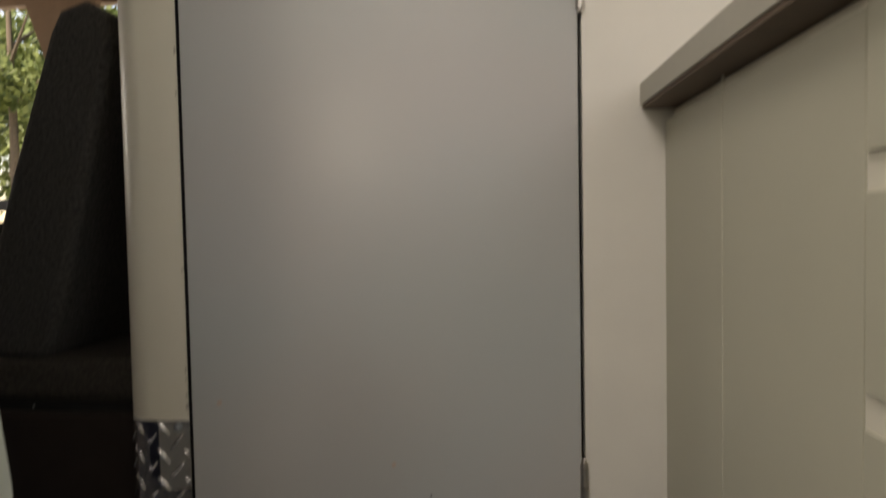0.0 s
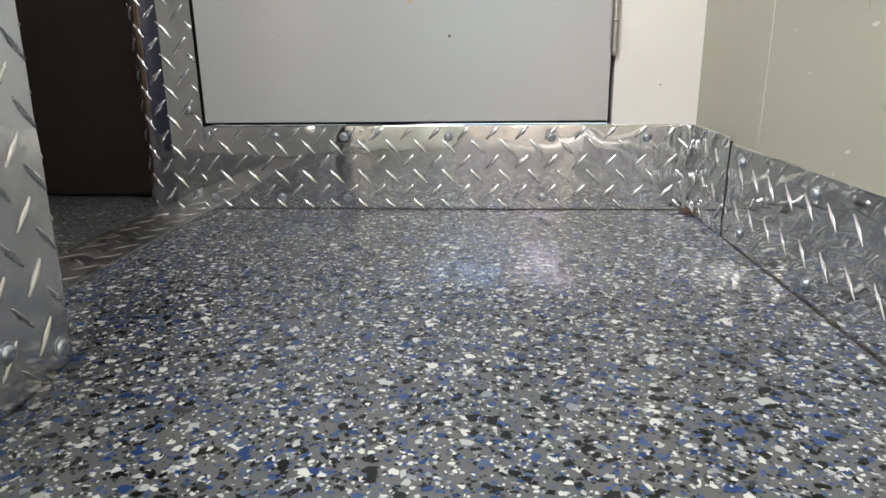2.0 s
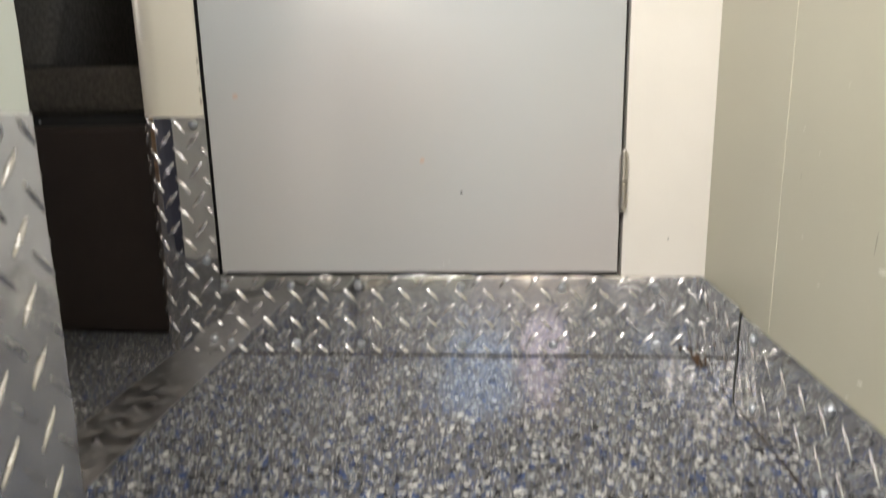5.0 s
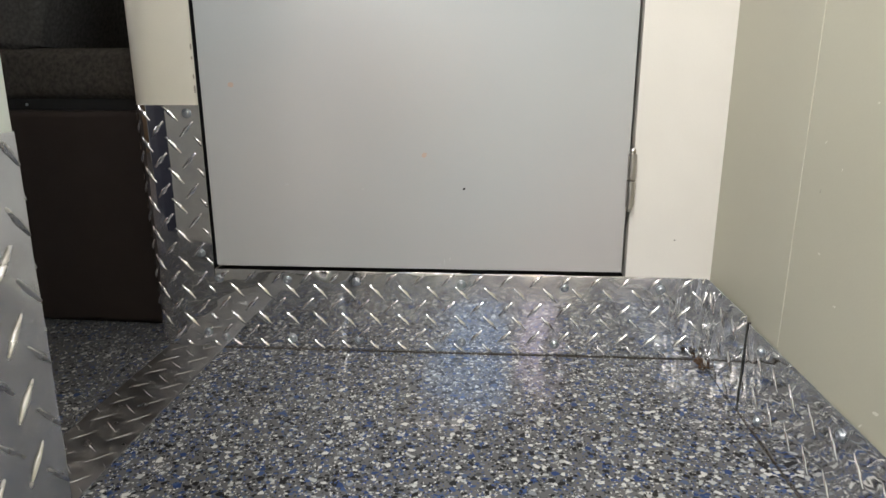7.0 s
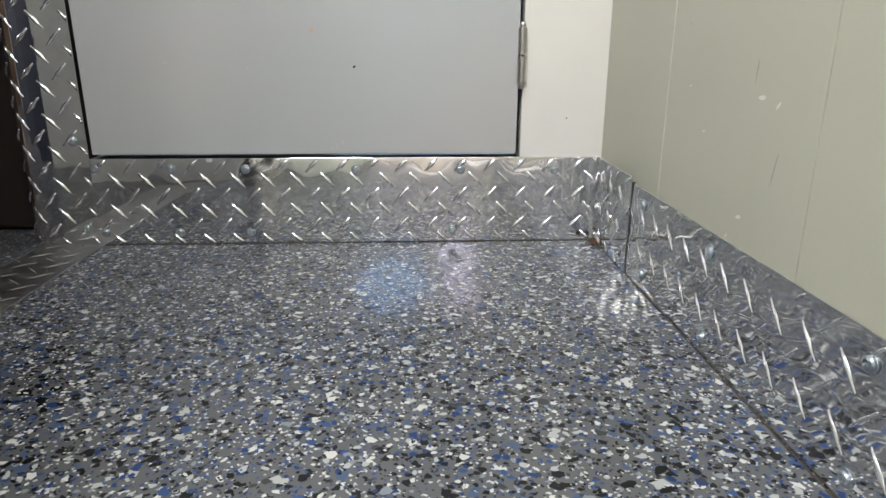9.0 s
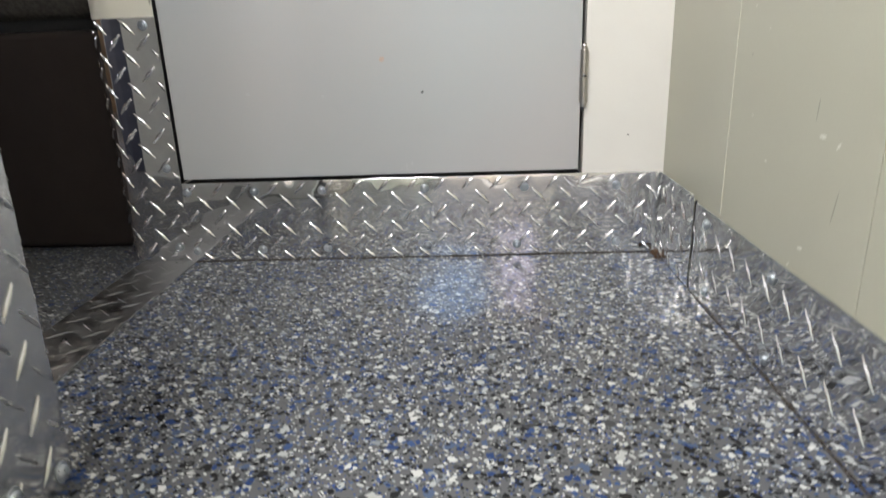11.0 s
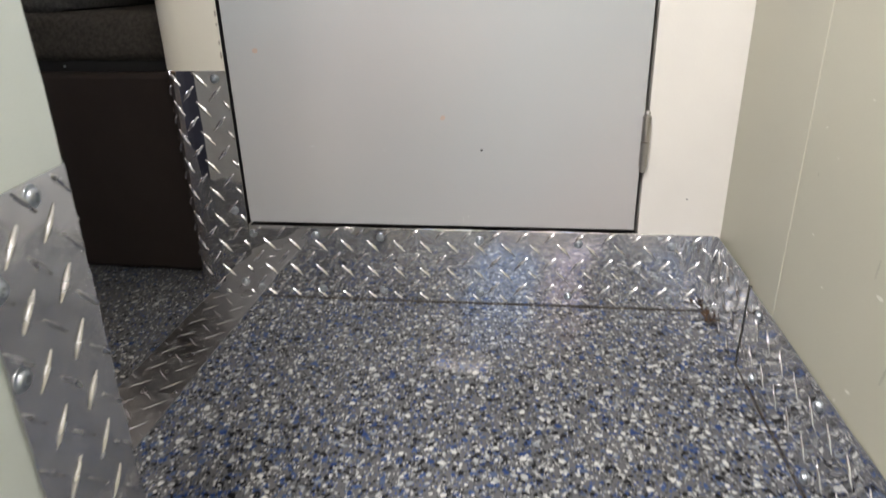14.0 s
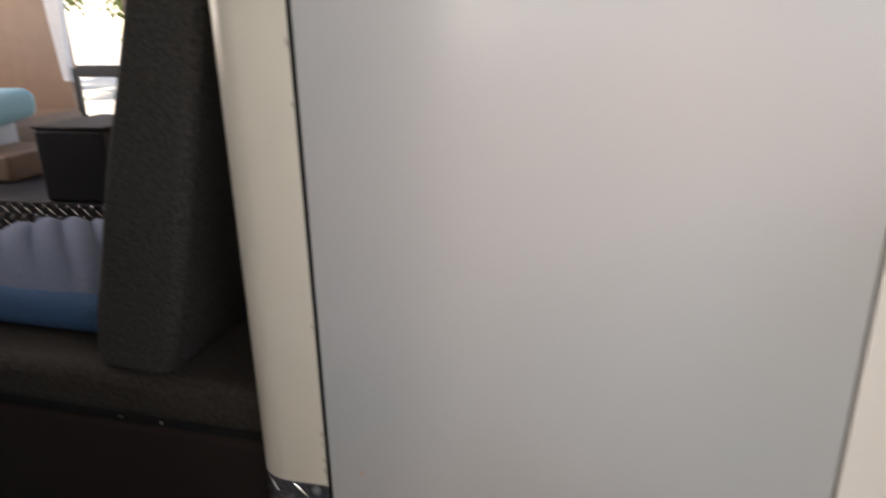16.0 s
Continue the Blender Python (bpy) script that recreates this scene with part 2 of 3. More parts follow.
M_PAPER = material("white_paper", (0.8, 0.82, 0.84), 0.7)
# Unseen wall, paled and warmed to brighten what the kick plate mirrors.
M_PANELLING = material("pale_wall_panelling", (0.62, 0.56, 0.50), 0.5, vary=0.2, scale=15)
M_LINER = material("white_liner", (0.72, 0.71, 0.68), 0.6, vary=0.04)
M_WOODEDGE = material("bare_wood_edge", (0.3, 0.19, 0.1), 0.7, vary=0.3, scale=120)
M_GROUND = material("dry_sunlit_ground", (0.50, 0.46, 0.38), 0.9, vary=0.25, scale=3)
M_LEAF = material("green_leaves", (0.07, 0.11, 0.03), 0.5, colour2=(0.22, 0.26, 0.08), scale=2)
M_BARK = material("grey_bark", (0.14, 0.11, 0.08), 0.9, vary=0.3, scale=30)
M_DIRT = material("brown_dirt", (0.09, 0.05, 0.025), 0.95, vary=0.4, scale=200, bump=0.8, bump_scale=700)
M_SEAL = material("dark_sealant", (0.05, 0.04, 0.03), 0.7, vary=0.3, scale=150)


# ---- mesh helpers ----
def box(bm, x0, x1, y0, y1, z0, z1, bevel=0.0, segments=2):
    vs = [bm.verts.new((x, y, z)) for x in (x0, x1) for y in (y0, y1) for z in (z0, z1)]
    fs = [bm.faces.new([vs[i] for i in q]) for q in ((0, 1, 3, 2), (4, 6, 7, 5), (0, 4, 5, 1), (2, 3, 7, 6), (0, 2, 6, 4), (1, 5, 7, 3))]
    if bevel:
        es = list({e for f in fs for e in f.edges})
        bmesh.ops.bevel(bm, geom=es, offset=bevel, segments=segments, affect="EDGES", profile=0.5)
    return bm


def prism(bm, outline, axis, a, b, bevel=0.0, segments=2):
    """An outline of (u, v) pushed along an axis from a to b. Axis x: (y, z); y: (x, z); z: (x, y)."""
    def at(u, v, w):
        return {"x": (w, u, v), "y": (u, w, v), "z": (u, v, w)}[axis]
    lo, hi = [bm.verts.new(at(u, v, a)) for u, v in outline], [bm.verts.new(at(u, v, b)) for u, v in outline]
    n = len(outline)
    ends = [bm.faces.new(lo[::-1]), bm.faces.new(hi)]
    for i in range(n):
        bm.faces.new((lo[i], lo[(i + 1) % n], hi[(i + 1) % n], hi[i]))
    bmesh.ops.recalc_face_normals(bm, faces=bm.faces)
    if bevel:
        es = list({e for f in ends for e in f.edges})
        bmesh.ops.bevel(bm, geom=es, offset=bevel, segments=segments, affect="EDGES", profile=0.5)
    return bm


def mesh_of(name, bm, mat, smooth=False, sharp=38):
    bmesh.ops.recalc_face_normals(bm, faces=bm.faces)
    me = bpy.data.meshes.new(name)
    bm.to_mesh(me)
    bm.free()
    me.materials.append(mat)
    if smooth:
        me.shade_smooth()
        me.set_sharp_from_angle(angle=radians(sharp))
    return me


def part(name, bm, mat, parent=None, label="", smooth=True, sharp=38):
    ob = new(name, mesh_of(name, bm, mat, smooth, sharp))
    if smooth:
        ob.modifiers.new("weighted_normal", "WEIGHTED_NORMAL").keep_sharp = True
    if parent is not None:
        ob.parent = parent
    return tagged(ob, label)


def thing(name, label, category, kind="", group=""):
    return tagged(new(name), label, category, group, kind)


def boxed(name, dims, mat, parent=None, label="", bevel=0.0, segments=2):
    return part(name, box(bmesh.new(), *dims, bevel=bevel, segments=segments), mat, parent, label)


def structure(name, dims, mat, label, category, bevel=0.0):
    return tagged(boxed(name, dims, mat, bevel=bevel), label, category, kind="structure")


# ---- tread plate ----
class Track:
    """A way through the plane with straight runs and rounded bends: arc length to place and outward normal."""

    def __init__(self, pts, radius, side):
        self.rows, self.side = [], side
        p = [Vector(q) for q in pts]
        line = [p[0]]
        for a, b, c in zip(p, p[1:], p[2:]):
            d0, d1 = (a - b).normalized(), (c - b).normalized()
            s, e = b + d0 * radius, b + d1 * radius
            for k in range(9):
                t = k / 8
                line.append((1 - t) ** 2 * s + 2 * t * (1 - t) * b + t * t * e)
        line.append(p[-1])
        self.line, self.at = line, [0.0]
        for a, b in zip(line, line[1:]):
            self.at.append(self.at[-1] + (b - a).length)
        self.length = self.at[-1]

    def __call__(self, u):
        u = min(max(u, 0.0), self.length)
        for a, b, s, e in zip(self.line, self.line[1:], self.at, self.at[1:]):
            if u <= e + 1e-9:
                d = (b - a) / max(e - s, 1e-9)
                return a + d * (u - s), Vector((d.y, -d.x)) * self.side
        return self.line[-1], Vector((0, 0))


PITCH_U, PITCH_V, LUG = 0.0425, 0.0445, 0.0310


def plate_sheet(track, v0, v1, thick=0.0011, wave=None):
    """The sheet: its face with fine steps round the bends, its edges, and the wave of a sheet drawn down by screws."""
    bm = bmesh.new()
    step = 0.004 if wave else 0.03
    stops = sorted({round(s, 5) for s in track.at} | {round(i * step, 5) for i in range(int(track.length / step) + 1)})
    stops = [s for i, s in enumerate(stops) if i == 0 or s - stops[i - 1] > 1e-4]
    rows = max(1, int((v1 - v0) / 0.004)) if wave else 1
    inner = [v0 + 0.0006 + (v1 - v0 - 0.0012) * k / rows for k in range(rows + 1)]
    grid = []
    for u in stops:
        p, n = track(u)
        col = []
        for h, v in [(0, v0), (thick * 0.7, v0)] + [(thick, v) for v in inner] + [(thick * 0.7, v1), (0, v1)]:
            q = p + n * (h + 0.0005 + (wave(u, v) if wave else 0.0))
            col.append(bm.verts.new((q.x, q.y, v)))
        grid.append(col)
    for a, b in zip(grid, grid[1:]):
        for i in range(len(a) - 1):
            bm.faces.new((a[i], a[i + 1], b[i + 1], b[i]))
    for col in (grid[0], grid[-1]):
        bm.faces.new(col)
    return bm


def strip_wave(u, v):
    """The long kick plate: its top edge rolls back between the screws, it dips at each screw and ripples towards the bend."""
    flat = 1.0 if u < 0.60 else max(0.0, (0.69 - u) / 0.09)
    top = max(0.0, (v - 0.084) / 0.041)
    roll = 0.62 + 0.30 * math.sin(u * 40.5 + 0.8) + 0.16 * math.sin(u * 103.0 + 2.0)
    h = 0.0030 - 0.0027 * top * top * roll * flat
    near = math.exp(-((u - 0.735) / 0.055) ** 2)
    h += near * (0.00065 * math.sin(u * 480 + 2.2 * math.sin(v * 43)) + 0.00055 * math.sin(u * 230 + v * 60))
    h += 0.00025 * math.sin(u * 31 + 1.2 * math.sin(v * 50)) * math.sin(v * 38 + 0.7)
    for x, z in STRIP_SCREWS:
        d2 = (u + 0.0062 - x) ** 2 + (v - z) ** 2
        if d2 < 0.0012:
            h -= 0.0003 * math.exp(-d2 / 0.00014)
    return h


STRIP_SCREWS = [(x, 0.112 - 0.006 * x / 0.7) for x in (0.013, 0.117, 0.221, 0.377, 0.527, 0.664)] + [(x, 0.018) for x in (0.015, 0.120, 0.222, 0.378, 0.516, 0.668)]


def side_wave(u, v):
    h = 0.0010 + 0.0004 * math.sin(u * 26 + 1.5 * math.sin(v * 40)) * math.sin(v * 30 + 0.4) + 0.00018 * math.sin(u * 71 + v * 55)
    return h + 0.00007 * math.sin(v * 420 + 1.5 * math.sin(u * 60)) + 0.0004 * math.exp(-u / 0.03) * math.sin(u * 260 + v * 90)


def wrap_wave(u, v):
    return 0.0006 + 0.0004 * math.sin(u * 55 + 0.8 * math.sin(v * 17)) + 0.0002 * math.sin(v * 24 + u * 20)


def dented_wave(u, v):
    """The panel's guard: soft knocks and swirls in a sheet that feet have brushed against."""
    h = 0.0007 + 0.00045 * math.sin(u * 62 + 2.4 * math.sin(v * 27 + 0.5)) * math.sin(v * 41 + 1.6 * math.sin(u * 40))
    return h + 0.00016 * math.sin(v * 118 + 2.0 * math.sin(u * 75))


def lug_shape():
    """Stations along a raised lug, a bar with a swollen middle: place along, half width, height."""
    return [(-0.5, 0.0007, 0.0), (-0.465, 0.0017, 0.0014), (-0.20, 0.0021, 0.0022), (-0.085, 0.0035, 0.0026), (0.085, 0.0035, 0.0026), (0.20, 0.0021, 0.0022), (0.465, 0.0017, 0.0014), (0.5, 0.0007, 0.0)]


def plate_lugs(track, v0, v1, base=0.0013, phase=(0.0, 0.0), swap=False, slant=0.0, rise=1.0, slim=1.0, wave=None):
    """Raised lugs in crossed rows over the sheet, cut off at its edges."""
    verts, faces = [], []
    rng = random.Random(5)
    rows = int((v1 - v0) / PITCH_V) + 3
    for j in range(-2, 2 * rows):
        for i in range(-2, int(track.length / PITCH_U) + 3):
            odd = j % 2
            uc = phase[0] + (i + 0.5 * odd) * PITCH_U + slant * j
            vc = v0 + phase[1] + 0.5 * j * PITCH_V
            s = (-1 if odd else 1) * (-1 if swap else 1)
            ang = radians(47 * s) + rng.uniform(-0.03, 0.03)
            cu, sv = math.cos(ang), math.sin(ang)
            first, ok = len(verts), 0
            ring = []
            for t, w, h in lug_shape():
                w *= slim
                for k, hh in ((-1, 0.0), (-0.55, h * 0.9), (0.0, h), (0.55, h * 0.9), (1, 0.0)):
                    u, v = uc + t * LUG * cu - k * w * sv, vc + t * LUG * sv + k * w * cu
                    inside = 0.001 < u < track.length - 0.001 and v0 + 0.0012 < v < v1 - 0.0012
                    ok += inside
                    u, v = min(max(u, 0.001), track.length - 0.001), min(max(v, v0 + 0.0012), v1 - 0.0012)
                    ring.append((u, v, hh * rise if inside else 0.0))
            if ok < 12:
                continue
            for u, v, h in ring:
                p, n = track(u)
                q = p + n * (base + h + (wave(u, v) if wave else 0.0))
                verts.append((q.x, q.y, v))
            for a in range(len(lug_shape()) - 1):
                for k in range(4):
                    o = first + 5 * a + k
                    faces.append((o, o + 1, o + 6, o + 5))
    return verts, faces


def tread_plate(name, label, track, v0, v1, mat, phase=(0, 0), swap=False, turn=None, slant=0.0, category="kick plate", rise=1.0, slim=1.0, lug_mat=None, wave=None):
    top = thing(name, label, category)
    part("sheet", plate_sheet(track, v0, v1, wave=wave), mat, top, sharp=30)
    verts, faces = plate_lugs(track, v0, v1, phase=phase, swap=swap, slant=slant, rise=rise, slim=slim, wave=wave)
    me = bpy.data.meshes.new("raised_lug_pattern")
    me.from_pydata(verts, [], faces)
    me.materials.append(lug_mat or M_LUG)
    me.shade_smooth()
    lugs = new("raised_lug_pattern", me)
    lugs.parent = top
    tagged(lugs, kind="stuff")
    if turn is not None:
        top.matrix_world = turn
    return top


def screw_mesh():
    bm = bmesh.new()
    rings = [(0.0068, 0.0), (0.0066, 0.0008), (0.0054, 0.0009), (0.0050, 0.0005), (0.0048, 0.0019), (0.0043, 0.0028), (0.0033, 0.0033), (0.0025, 0.0034), (0.0021, 0.0012), (0.0008, 0.0010)]
    prev = None
    for r, h in rings:
        ring = [bm.verts.new((r * math.cos(a), r * math.sin(a), h)) for a in [2 * math.pi * k / 16 for k in range(16)]]
        if prev:
            for k in range(16):
                bm.faces.new((prev[k], prev[(k + 1) % 16], ring[(k + 1) % 16], ring[k]))
        prev = ring
    bm.faces.new(prev)
    return mesh_of("screw", bm, M_ZINC, True)


SCREW = screw_mesh()


def screw(place, normal, parent, size=1.0):
    ob = new("screw", SCREW)
    turn = Vector(normal).to_track_quat("Z", "Y").to_matrix().to_4x4()
    ob.parent = parent
    ob.matrix_world = Matrix.Translation(place) @ turn @ Matrix.Rotation(place[0] * 37 + place[2] * 91, 4, "Z") @ Matrix.Scale(size, 4)
    return ob


# ---- setting ----
WALL_X = 0.732      # face of the cabinets beside the closet
DOOR_L, DOOR_R, DOOR_B, DOOR_T = 0.010, 0.607, 0.131, 1.86

floor = structure("floor", (-2.90, 1.40, -2.78, 2.02, -0.05, 0.0), M_FLOOR, "glossy grey epoxy floor with white, black and blue flakes", "floor")


def scatter_flakes(n, x0, x1, y0, y1, median, seed):
    """Thin many-sided chips strewn over the floor, each at its own depth in the coat."""
    g = np.random.default_rng(seed)
    k = 7
    cx, cy = g.uniform(x0, x1, n), g.uniform(y0, y1, n)
    r = np.clip(median * np.exp(g.normal(0, 0.5, n)), 0.0006, 0.0052)
    turn, squash = g.uniform(0, math.tau, n), g.uniform(0.5, 1.0, n)
    ang = (np.arange(k) + g.uniform(-0.38, 0.38, (n, k))) * math.tau / k
    rad = r[:, None] * g.uniform(0.5, 1.25, (n, k))
    px, py = rad * np.cos(ang), rad * np.sin(ang) * squash[:, None]
    c, s = np.cos(turn)[:, None], np.sin(turn)[:, None]
    z = np.repeat(g.uniform(0.00012, 0.00045, n)[:, None], k, 1)
    co = np.stack([cx[:, None] + c * px - s * py, cy[:, None] + s * px + c * py, z], -1).reshape(-1, 3)
    me = bpy.data.meshes.new("paint_flakes")
    me.from_pydata(co.tolist(), [], np.arange(n * k).reshape(n, k).tolist())
    me.materials.append(M_FLAKE)
    ob = new("paint_flakes", me)
    ob.parent = floor
    return tagged(ob, "white, black and blue paint flakes", kind="stuff")


scatter_flakes(28000, -0.02, 0.74, -0.86, 0.0, 0.0021, 4)
scatter_flakes(15000, -0.95, 0.0, -0.64, 0.09, 0.0021, 9)
# The ceiling opening is invented, cut to match the overhead fill.
roof = thing("ceiling", "plain white ceiling of the van with an opening for an added lamp", "ceiling", "structure")
bm = bmesh.new()
for d in ((-2.95, -0.26, -2.83, 2.07), (0.34, 1.45, -2.83, 2.07), (-0.26, 0.34, -2.83, -1.62), (-0.26, 0.34, -1.02, 2.07)):
    box(bm, *d, 1.98, 2.03)
part("ceiling_sheet", bm, M_LINER, roof)
boxed("fill_opening_cover", (-0.27, 0.35, -1.63, -1.01, 2.031, 2.05), M_PAPER, roof)


def holed_wall(name, axis, a, b, u0, u1, holes, mat, label):
    """A wall of thickness a to b along an axis, with window holes (u0, u1, z0, z1) right through it."""
    top = thing(name, label, "wall", "structure")
    cuts = [u0] + [u for h in holes for u in h[:2]] + [u1]
    spans = [(p, q, 0.0, 1.98) for p, q in zip(cuts[::2], cuts[1::2])]
    spans += [s for h in holes for s in ((h[0], h[1], 0.0, h[2]), (h[0], h[1], h[3], 1.98))]
    for p, q, z0, z1 in spans:
        dims = (p, q, a, b, z0, z1) if axis == "y" else (a, b, p, q, z0, z1)
        boxed("wall_piece", dims, mat, top)
    return top


holed_wall("wall_rear", "y", -2.83, -2.78, -2.95, 1.45, [(-0.45, -0.13, 0.86, 1.50), (0.05, 0.55, 0.95, 1.75), (0.645, 0.845, 0.85, 1.50)], M_PANELLING, "pale panelled rear wall with two windows and an opening for an added lamp")
holed_wall("wall_kitchen", "x", 1.40, 1.45, -2.78, 2.02, [(-2.05, -0.95, 1.11, 1.71)], M_LINER, "white lined side wall with an opening for an added lamp")
holed_wall("wall_lounge", "x", -1.80, -1.75, -2.78, -0.62, [(-2.70, -1.70, 0.95, 1.65)], M_NAVY, "unseen dark navy lounge wall with an opening for an added lamp")
holed_wall("wall_cab", "x", -2.95, -2.90, -0.70, 2.02, [(0.30, 1.70, 0.90, 1.60)], M_TRIM, "brown lined cab wall with a windscreen")
holed_wall("wall_cab_side", "y", 2.02, 2.07, -2.95, 0.10, [(-2.07, -1.10, 0.57, 1.72)], M_TRIM, "brown trimmed cab side with a window")
# Unseen partitions, added to block lamp light and to be mirrored in the plates.
structure("wall_added_pale", (-0.37, 0.04, -0.70, -0.64, 0.0, 1.98), M_PARTITION, "unseen pale grey partition added to block light and be mirrored", "wall")
structure("wall_added_navy", (-1.75, -0.37, -0.70, -0.64, 0.0, 1.98), M_NAVY, "unseen dark navy partition added to be mirrored in the guard", "wall")
structure("wall_added_navy_cab", (-2.35, -1.75, -0.70, -0.64, 0.0, 1.98), M_NAVY, "unseen dark navy partition added to widen the mirrored dark band", "wall")
structure("wall_added_pale_cab", (-2.95, -2.35, -0.70, -0.64, 0.0, 1.98), M_PARTITION, "unseen pale grey partition added for the mirrored light edge", "wall")

# closet front round the door
wall = thing("wall_front", "cream painted closet front round the grey door", "wall", "structure")
boxed("wall_right", (DOOR_R + 0.006, 1.40, 0.0, 0.05, 0.0, 1.98), M_WHITE, wall, bevel=0.001)
boxed("wall_top", (DOOR_L - 0.006, DOOR_R + 0.006, 0.0, 0.05, DOOR_T + 0.006, 1.98), M_WHITE, wall)
boxed("wall_bottom", (DOOR_L - 0.006, DOOR_R + 0.006, 0.0, 0.05, 0.0, DOOR_B - 0.009), M_DARK, wall)
back = boxed("closet_back", (DOOR_L - 0.006, DOOR_R + 0.006, 0.04, 0.05, DOOR_B - 0.007, DOOR_T + 0.006), M_DARK, wall)
# post with its rounded edge
bm = bmesh.new()
r, x0, x1, y1 = 0.050, -0.106, DOOR_L - 0.006, 2.02
outline = [(x1, 0.0), (x1, 0.06), (x0 + 0.035, 0.06), (x0 + 0.035, y1), (x0, y1)]
outline += [(x0 + r - r * math.cos(a), r - r * math.sin(a)) for a in [math.pi / 2 * k / 12 for k in range(13)]]
prism(bm, outline, "z", 0.0, 1.98)
post = tagged(part("post", bm, M_CREAM), "cream painted door post with a rounded edge", "post", kind="structure")

# Black sliver that puts the shade into the gap beside the door.
boxed("door_gap_shade", (DOOR_L - 0.0058, DOOR_L - 0.0050, 0.0006, 0.039, DOOR_B - 0.006, DOOR_T), M_DARK, wall)

# ---- closet door ----
door = thing("door_1", "closed silver-grey laminate closet door", "door", "structure")
boxed("door_leaf", (DOOR_L, DOOR_R, -0.001, 0.022, DOOR_B, DOOR_T), M_DOOR, door, bevel=0.0012)


def hinge(z0, z1):
    x = DOOR_R + 0.003
    h = thing("hinge", "small brushed steel butt hinge on the closet door", "hinge", group="closet door hinges")
    zs = [z0, (z0 * 2 + z1) / 3 + 0.013, z1]
    for a, b in zip(zs, zs[1:]):
        bm = bmesh.new()
        bmesh.ops.create_cone(bm, cap_ends=True, segments=20, radius1=0.0060, radius2=0.0060, depth=b - a - 0.0022)
        bmesh.ops.translate(bm, vec=(x, -0.0056, (a + b) / 2), verts=bm.verts)
        part("knuckle", bm, M_STEEL, h)
    for z, s in ((z1, 1), (z0, -1)):
        bm = bmesh.new()
        bmesh.ops.create_uvsphere(bm, u_segments=14, v_segments=8, radius=0.0042)
        bmesh.ops.scale(bm, vec=(1, 1, 1.3), verts=bm.verts)
        bmesh.ops.translate(bm, vec=(x, -0.0056, z + s * 0.002), verts=bm.verts)
        part("pin_tip", bm, M_STEEL, h)
    boxed("leaf_plate", (x - 0.0016, x + 0.0016, -0.001, 0.018, z0, z1), M_STEEL, h)
    return h


hinge(0.228, 0.303)
hinge(0.972, 1.047)

# ---- kick plates ----
strip = tread_plate("kick_plate", "bright aluminium tread kick plate bent round the corner",
                    Track([(0.0062, 0.0), (WALL_X, 0.0), (WALL_X, -0.155)], 0.014, 1), 0.001, 0.1255, M_TREAD, phase=(0.052 - 0.0425, 0.026), slant=0.0006, wave=strip_wave)
for x, z in STRIP_SCREWS:
    screw((x, -0.0040, z), (0, -1, 0), strip)

side = tread_plate("kick_plate", "aluminium tread kick plate along the cabinet base",
                   Track([(WALL_X, -0.158), (WALL_X, -1.9)], 0.01, 1), 0.001, 0.118, M_TREAD, phase=(0.02, 0.018), slim=0.6, rise=0.75, lug_mat=M_LUG, wave=side_wave)
for y, z in ((-0.20, 0.10), (-0.215, 0.02), (-0.38, 0.10), (-0.385, 0.017), (-0.60, 0.10), (-0.60, 0.02)):
    screw((WALL_X - 0.0032, y, z), (-1, 0, 0), side)

column = tread_plate("corner_guard", "tread plate guard wrapped round the post foot",
                     Track([(-0.106, 0.12), (-0.106, 0.0), (0.0054, 0.0)], 0.060, 1), 0.001, 0.366, M_TREAD, phase=(0.017, 0.02), category="corner guard", slim=0.95, lug_mat=M_LUG, wave=wrap_wave)
for z in (0.024, 0.150, 0.355):
    screw((-0.013, -0.0026, z), (0, -1, 0), column)

sill = tread_plate("threshold_plate", "worn tread plate strip on the floor of the step opening",
                   Track([(0.0, 0.0), (0.0, -0.56)], 0.01, -1), 0.0, 0.088, M_SILL, phase=(0.01, 0.02), category="threshold", rise=0.4, slim=0.5, lug_mat=M_SILL_LUG,
                   turn=Matrix.Translation((0.011, -0.002, 0.0)) @ Matrix.Rotation(radians(-90), 4, "Y"))

# ---- half-height panel by the step ----
PX = 0.117
panel = thing("end_panel", "pale cream half-height end panel with chipped top edge", "panel")
far = -0.530
outline = [(-1.9, 0.0), (far, 0.0), (far, 0.43), (far - 0.003, 0.482), (far - 0.016, 0.545), (far - 0.024, 0.588), (far - 0.030, 0.601), (far - 0.042, 0.608), (-1.9, 0.612)]
part("board", prism(bmesh.new(), outline, "x", PX - 0.036, PX, bevel=0.004), M_PANEL, panel)
guard = tread_plate("corner_guard", "dull tread plate screwed to the panel's edge",
                    Track([(PX, -0.642), (PX, far), (PX - 0.036, far)], 0.007, 1), 0.001, 0.377, M_TREAD_DULL, phase=(0.012, 0.01), swap=True, category="corner guard", slim=0.62, lug_mat=M_LUG_DULL, wave=dented_wave)
for y, z in ((-0.624, 0.365), (-0.578, 0.367), (-0.630, 0.325), (-0.632, 0.265), (-0.630, 0.15), (-0.61, 0.04), (-0.550, 0.017)):
    screw((PX + 0.0020, y, z), (1, 0, 0), guard, 1.25)

# ---- cabinets on the kitchen side ----
cab = thing("base_cabinet", "grey-beige laminate base cabinet with plain panels", "cabinet")
boxed("filler_panel", (WALL_X, WALL_X + 0.02, -0.2315, -0.001, 0.0, 0.808), M_CABINET, cab, bevel=0.0006)
